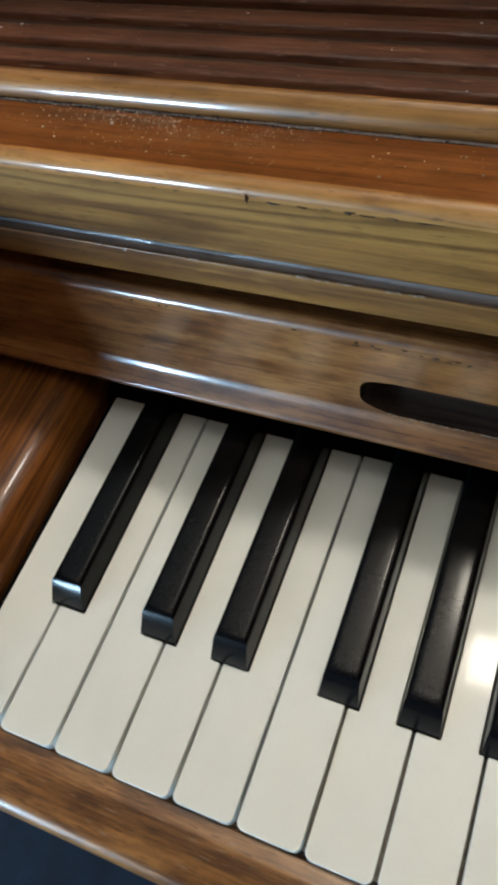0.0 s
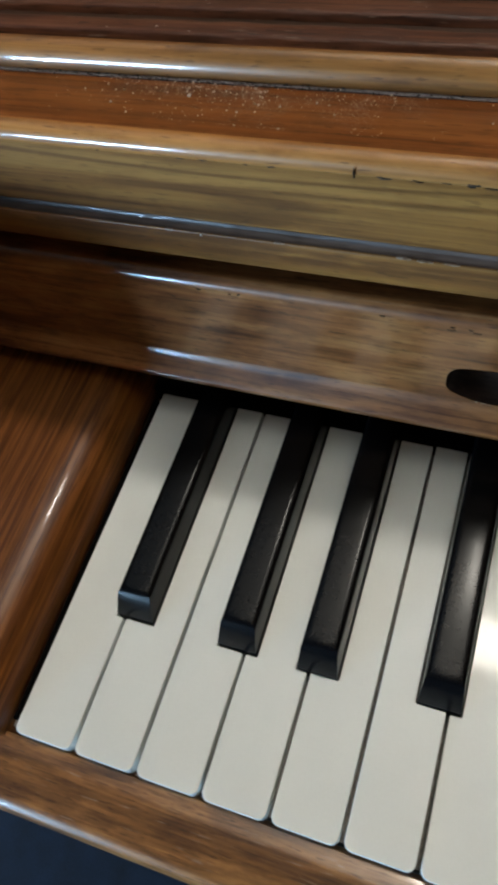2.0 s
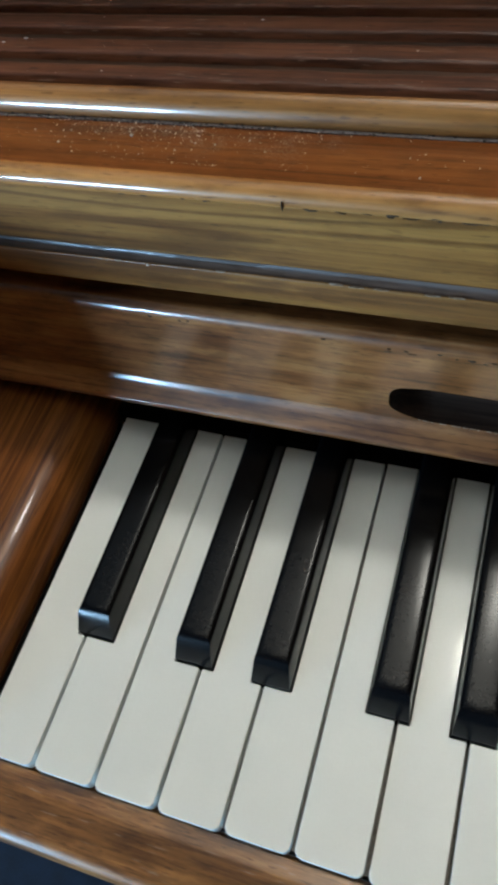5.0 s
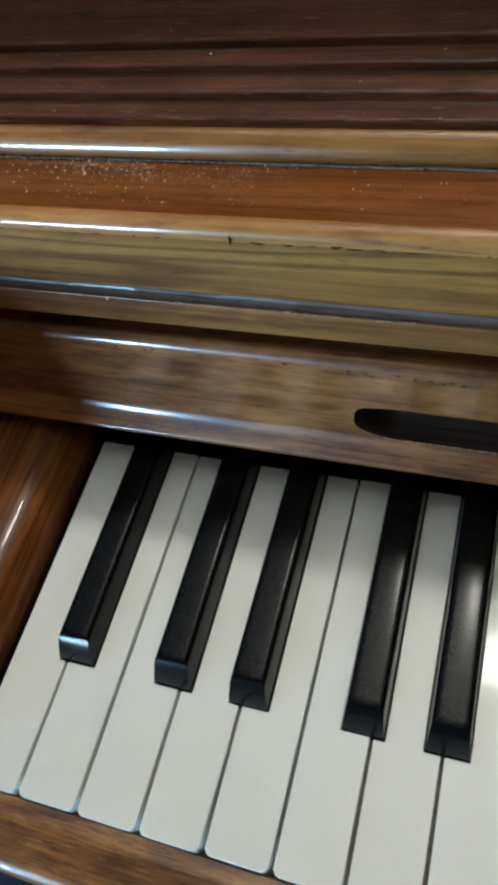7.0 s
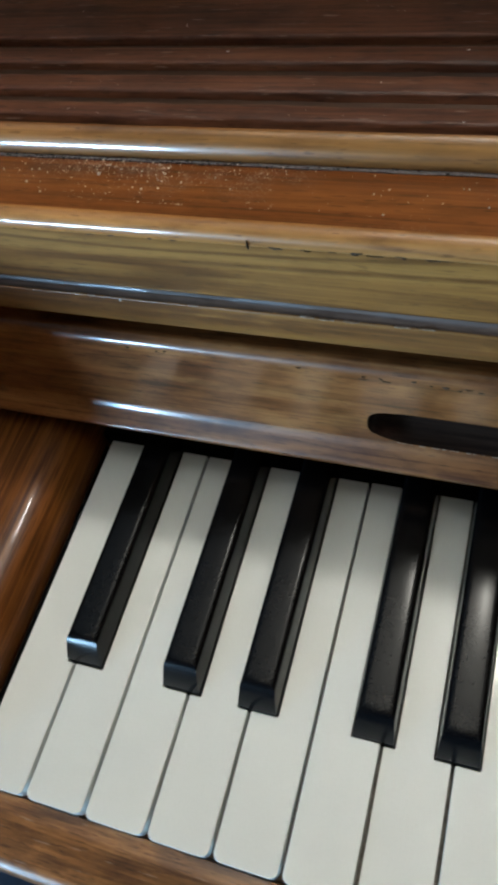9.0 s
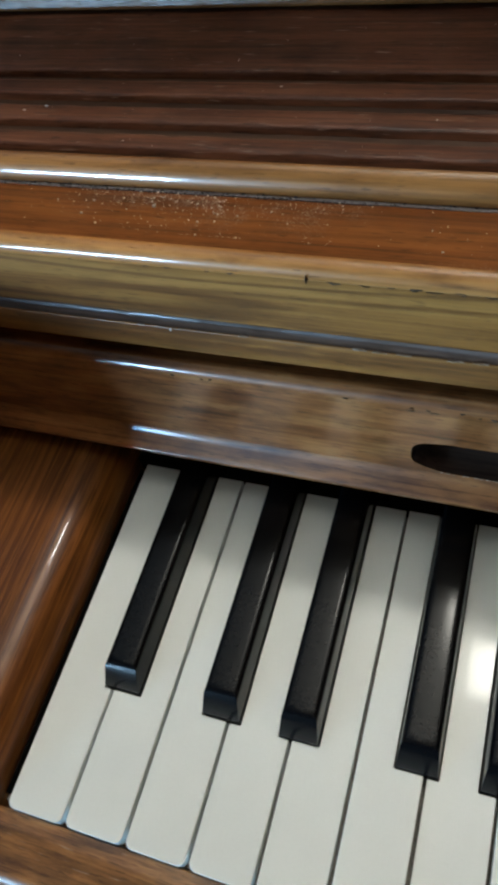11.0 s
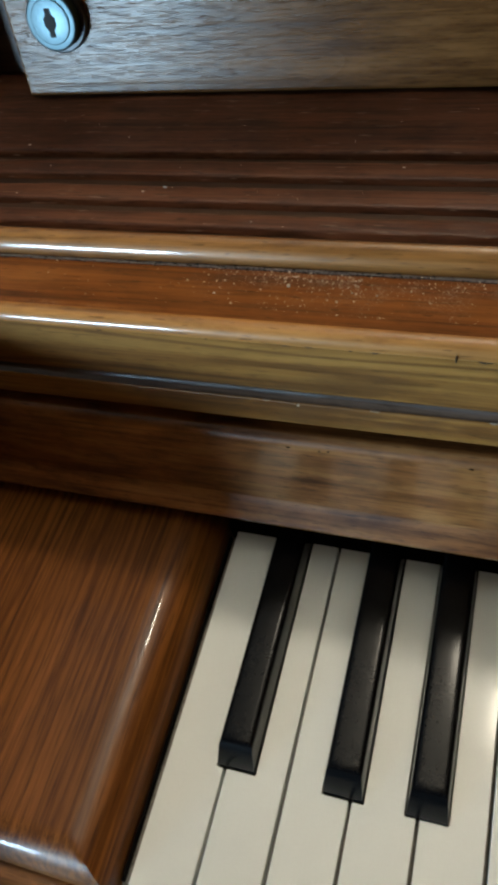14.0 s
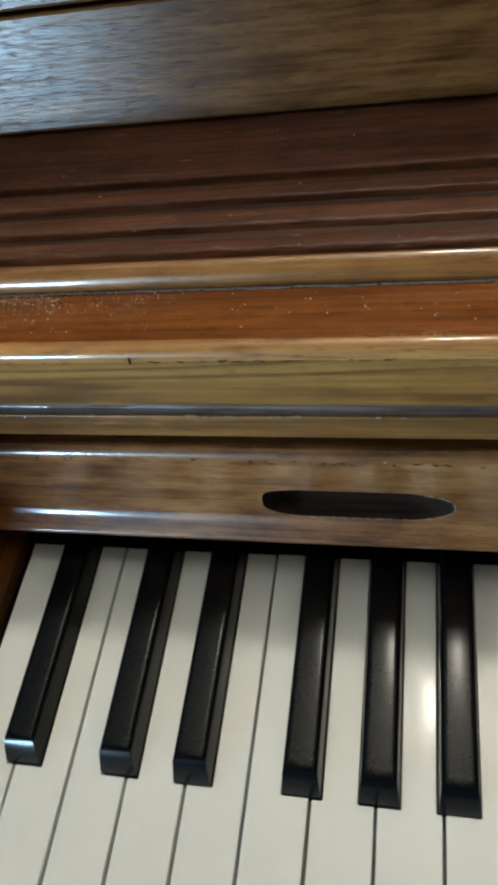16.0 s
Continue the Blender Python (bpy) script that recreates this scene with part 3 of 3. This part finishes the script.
def on_panel(x, up, out):
    p = Vector((0, PY, PZ)) + tilt @ Vector((x, -out, up))
    return (x, p.y, p.z)
LOCK_X, LOCK_UP = -0.0702, 0.0285
lock = part("lock", disc(0.0120, 0.003, on_panel(LOCK_X, LOCK_UP, 0.0012), tilt, 0.0006), STEEL_DARK, piano, "round nickel key lock")
part("lock_face", disc(0.0102, 0.0045, on_panel(LOCK_X, LOCK_UP, 0.0045), tilt, 0.0008), STEEL, lock, "bright nickel lock face")
ring = disc(0.0078, 0.0008, on_panel(LOCK_X, LOCK_UP, 0.0069), tilt, 0.0003)
part("lock_plug", ring, STEEL, lock, "bright nickel plug")
hole = bmesh.new()
pts = fillet([(-0.0011, -0.0050), (0.0011, -0.0050), (0.0011, -0.0028), (0.0024, -0.0012), (0.0024, 0.0014), (0.0011, 0.0026), (0.0011, 0.0046), (-0.0011, 0.0046), (-0.0011, 0.0026), (-0.0022, 0.0014), (-0.0022, -0.0012), (-0.0011, -0.0028)])
f = hole.faces.new([hole.verts.new((p.x, 0, p.y)) for p in pts])
ext = bmesh.ops.extrude_face_region(hole, geom=[f])
bmesh.ops.translate(hole, vec=(0, -0.0003, 0), verts=[v for v in ext["geom"] if isinstance(v, bmesh.types.BMVert)])
bmesh.ops.transform(hole, matrix=pose(*on_panel(LOCK_X, LOCK_UP, 0.0073)) @ tilt @ pose(0, 0, 0, 0, 0, 0), verts=hole.verts)
part("keyhole", hole, BLACK, lock, "dark keyhole")

# chips along the golden edge and the nick in it
chips = random.Random(5)
def chip(x, y, z, w, h):
    bm = bmesh.new()
    bmesh.ops.create_icosphere(bm, subdivisions=1, radius=1, matrix=Matrix.LocRotScale((x, y, z), None, (w, 0.0005, h)))
    for v in bm.verts:
        v.co += Vector([chips.uniform(-1, 1) * k for k in (w * 0.25, 0.0001, h * 0.3)])
    return bm
part("nick", chip(0.090, 0.1424, 0.8505, 0.0003, 0.0020), SCAR, piano, "dark nick in the edge")
def chips_along(x0, x1, count, y, z, drop, long):
    for _ in range(count):
        x = chips.uniform(x0, x1)
        part("chip", chip(x, y, z + chips.uniform(-drop, drop), chips.uniform(0.0006, long), chips.uniform(0.00018, 0.0004)), SCAR, piano)
chips_along(0.095, 0.215, 16, 0.1431, 0.8498, 0.0004, 0.0036)
chips_along(-0.03, 0.090, 6, 0.1432, 0.8496, 0.0002, 0.0020)
chips_along(0.118, 0.205, 17, 0.14365, 0.7950, 0.0009, 0.0022)
chips_along(0.02, 0.12, 5, 0.1435, 0.7955, 0.0005, 0.0016)
# pale scuffs on the lip of the cove
for x in (0.031, 0.0665, 0.103, 0.109, 0.1165, 0.131, 0.138, 0.166, 0.173):
    part("scuff", chip(x, 0.1434, 0.8221 + chips.uniform(-0.0002, 0.0002), chips.uniform(0.0010, 0.0034), 0.00022), WORN, piano, "pale scuff on the lip")

# dust on the top strip
def specks(count, seed):
    rnd = random.Random(seed)
    bm = bmesh.new()
    heaps = [(rnd.gauss(0.050, 0.022), 0.1702 - abs(rnd.gauss(0, 0.007)), rnd.uniform(0.0015, 0.006)) for _ in range(34)]
    for _ in range(count):
        k = rnd.random()
        hx, hy, spread = rnd.choice(heaps)
        x, y = hx + rnd.gauss(0, spread * 1.5), hy + rnd.gauss(0, spread * 0.5)
        if k > 0.82:
            x, y = rnd.uniform(-0.05, 0.21), rnd.uniform(0.152, 0.170)
        y = min(y, 0.1704)
        y = max(0.152, y)
        r = 0.00006 + 0.00026 * rnd.random() ** 5
        z = 0.8544 - (y - 0.1507) * 0.05
        grain = bmesh.ops.create_icosphere(bm, subdivisions=1, radius=r, matrix=pose(x, y, z + r * 0.3, 0, 0, rnd.uniform(0, 360)))
        for v in grain["verts"]:
            v.co += Vector([rnd.uniform(-0.6, 0.6) * r for _ in range(3)])
    for x, y, r in ((0.038, 0.163, 0.00055), (0.0155, 0.158, 0.0004), (0.022, 0.154, 0.00035), (0.054, 0.1575, 0.00035)):
        grain = bmesh.ops.create_icosphere(bm, subdivisions=2, radius=r, matrix=pose(x, y, 0.8541))
        for v in grain["verts"]:
            v.co += Vector([rnd.uniform(-0.35, 0.35) * r for _ in range(3)])
    for _ in range(60):
        x, r = rnd.uniform(-0.02, 0.2), 0.0001 + 0.0002 * rnd.random()
        bmesh.ops.create_icosphere(bm, subdivisions=1, radius=r, matrix=pose(x, rnd.uniform(0.1707, 0.1723), 0.8524 + r * 0.3))
    for x, y, z in ((0.042, 0.1424, 0.8222),):
        bmesh.ops.create_icosphere(bm, subdivisions=1, radius=0.00045, matrix=pose(x, y, z))
    return bm
def crumbs(count, seed):
    """Single pale crumbs and short fibres on the reeds and the shelf."""
    rnd = random.Random(seed)
    bm = bmesh.new()
    for _ in range(count):
        lo, hi = rnd.choice(((0.181, 0.186), (0.194, 0.200), (0.208, 0.214), (0.222, 0.248), (0.222, 0.248)))
        x, y, r = rnd.uniform(-0.09, 0.24), rnd.uniform(lo, hi), 0.00008 + 0.00022 * rnd.random() ** 3
        grain = bmesh.ops.create_icosphere(bm, subdivisions=1, radius=r, matrix=Matrix.LocRotScale((x, y, 0.8612 + r * 0.3), None, (rnd.choice((1, 1, 3)), 1, 0.7)))
        for v in grain["verts"]:
            v.co += Vector([rnd.uniform(-0.4, 0.4) * r for _ in range(3)])
    return bm
tagged(part("shelf_dust", crumbs(80, 8), DUST), "pale crumbs of dust on the dark reeds", "dust", kind="stuff")
tagged(part("dust", specks(800, 3), DUST), "pale dust specks lying on the fallboard top", "dust", kind="stuff")

# ---- keys ----
SHARP = {1: 0.0042, 3: -0.0028, 4: 0.0029, 6: -0.0031, 7: 0.0012, 8: 0.0050}
def sharp_after(k):
    """Offset of the black key between white keys k and k + 1 (k counts from 1), or None."""
    if not 1 <= k < 52:
        return None
    if k == 1:
        return SHARP[1]
    d = (k - 3) % 7
    return {0: SHARP[3], 1: SHARP[4], 3: SHARP[6], 4: SHARP[7], 5: SHARP[8]}.get(d)

HEAD, BACK, HALF = 0.0482, 0.1452, 0.0076
white_meshes = {}
def white_key(k):
    a, b = sharp_after(k - 1), sharp_after(k)
    sig = (a, b)
    if sig not in white_meshes:
        g, w = 0.0006, 0.0008
        pts = [(w, 0.0, 0.0028), (KEY - w, 0.0, 0.0028)]
        if b is None:
            pts += [(KEY - g, BACK)]
        else:
            pts += [(KEY - g, HEAD, 0.0006), (KEY + b - HALF, HEAD, 0.0006), (KEY + b - HALF, BACK)]
        if a is None:
            pts += [(g, BACK)]
        else:
            pts += [(a + HALF, BACK), (a + HALF, HEAD, 0.0006), (g, HEAD, 0.0006)]
        me = mesh_of("white_key", slab(pts, TOP - 0.0062, TOP, 0.0003))
        for p in me.polygons:
            p.use_smooth = abs(p.normal.z) < 0.99
            p.material_index = 1 if p.center.z < TOP - 0.005 else 0
        me.materials.append(KEY_WHITE)
        me.materials.append(KEY_WOOD)
        white_meshes[sig] = me
    return white_meshes[sig]

def black_key():
    """A tapered black key: upright skirt, sloping sides, rounded shoulders, and a slanting front cut."""
    outline = fillet([(0.0071, -0.006), (0.0071, 0.0010, 0.0006), (0.0062, 0.0118, 0.0026), (-0.0062, 0.0118, 0.0026), (-0.0071, 0.0010, 0.0006), (-0.0071, -0.006)])
    bm = bmesh.new()
    a, b = [[bm.verts.new((p.x, y, p.y)) for p in outline] for y in (0.0, 0.1000)]
    n = len(outline)
    for i in range(n):
        bm.faces.new((a[i], a[(i + 1) % n], b[(i + 1) % n], b[i]))
    bm.faces.new(a)
    bm.faces.new(b[::-1])
    # the front: a steep face that rolls over into the top
    nose = [(0.0002, 0.0022), (0.0050, 0.0094), (0.0062, 0.0107), (0.0078, 0.0115), (0.0100, 0.0119)]
    for (y0, z0), (y1, z1) in zip(nose, nose[1:]):
        bmesh.ops.bisect_plane(bm, geom=bm.verts[:] + bm.edges[:] + bm.faces[:], plane_co=(0, y0, z0), plane_no=(0, z0 - z1, y1 - y0), clear_outer=True)
        bmesh.ops.holes_fill(bm, edges=[e for e in bm.edges if e.is_boundary], sides=0)
    bmesh.ops.remove_doubles(bm, verts=bm.verts[:], dist=0.00005)
    return mesh_of("black_key", bm)

BLACK_MESH = black_key()
jog = random.Random(11)
for k in range(1, 53):
    ob = part("white_key", white_key(k), KEY_WHITE, piano)
    ob.location = ((k - 1) * KEY, jog.uniform(-0.0002, 0.0002), jog.uniform(-0.0003, 0.0002))
    off = sharp_after(k)
    if off is not None:
        ob = part("black_key", BLACK_MESH, KEY_BLACK, piano)
        ob.location = (k * KEY + off, 0.0487 + jog.uniform(-0.0003, 0.0003), TOP + jog.uniform(-0.0003, 0.0002))
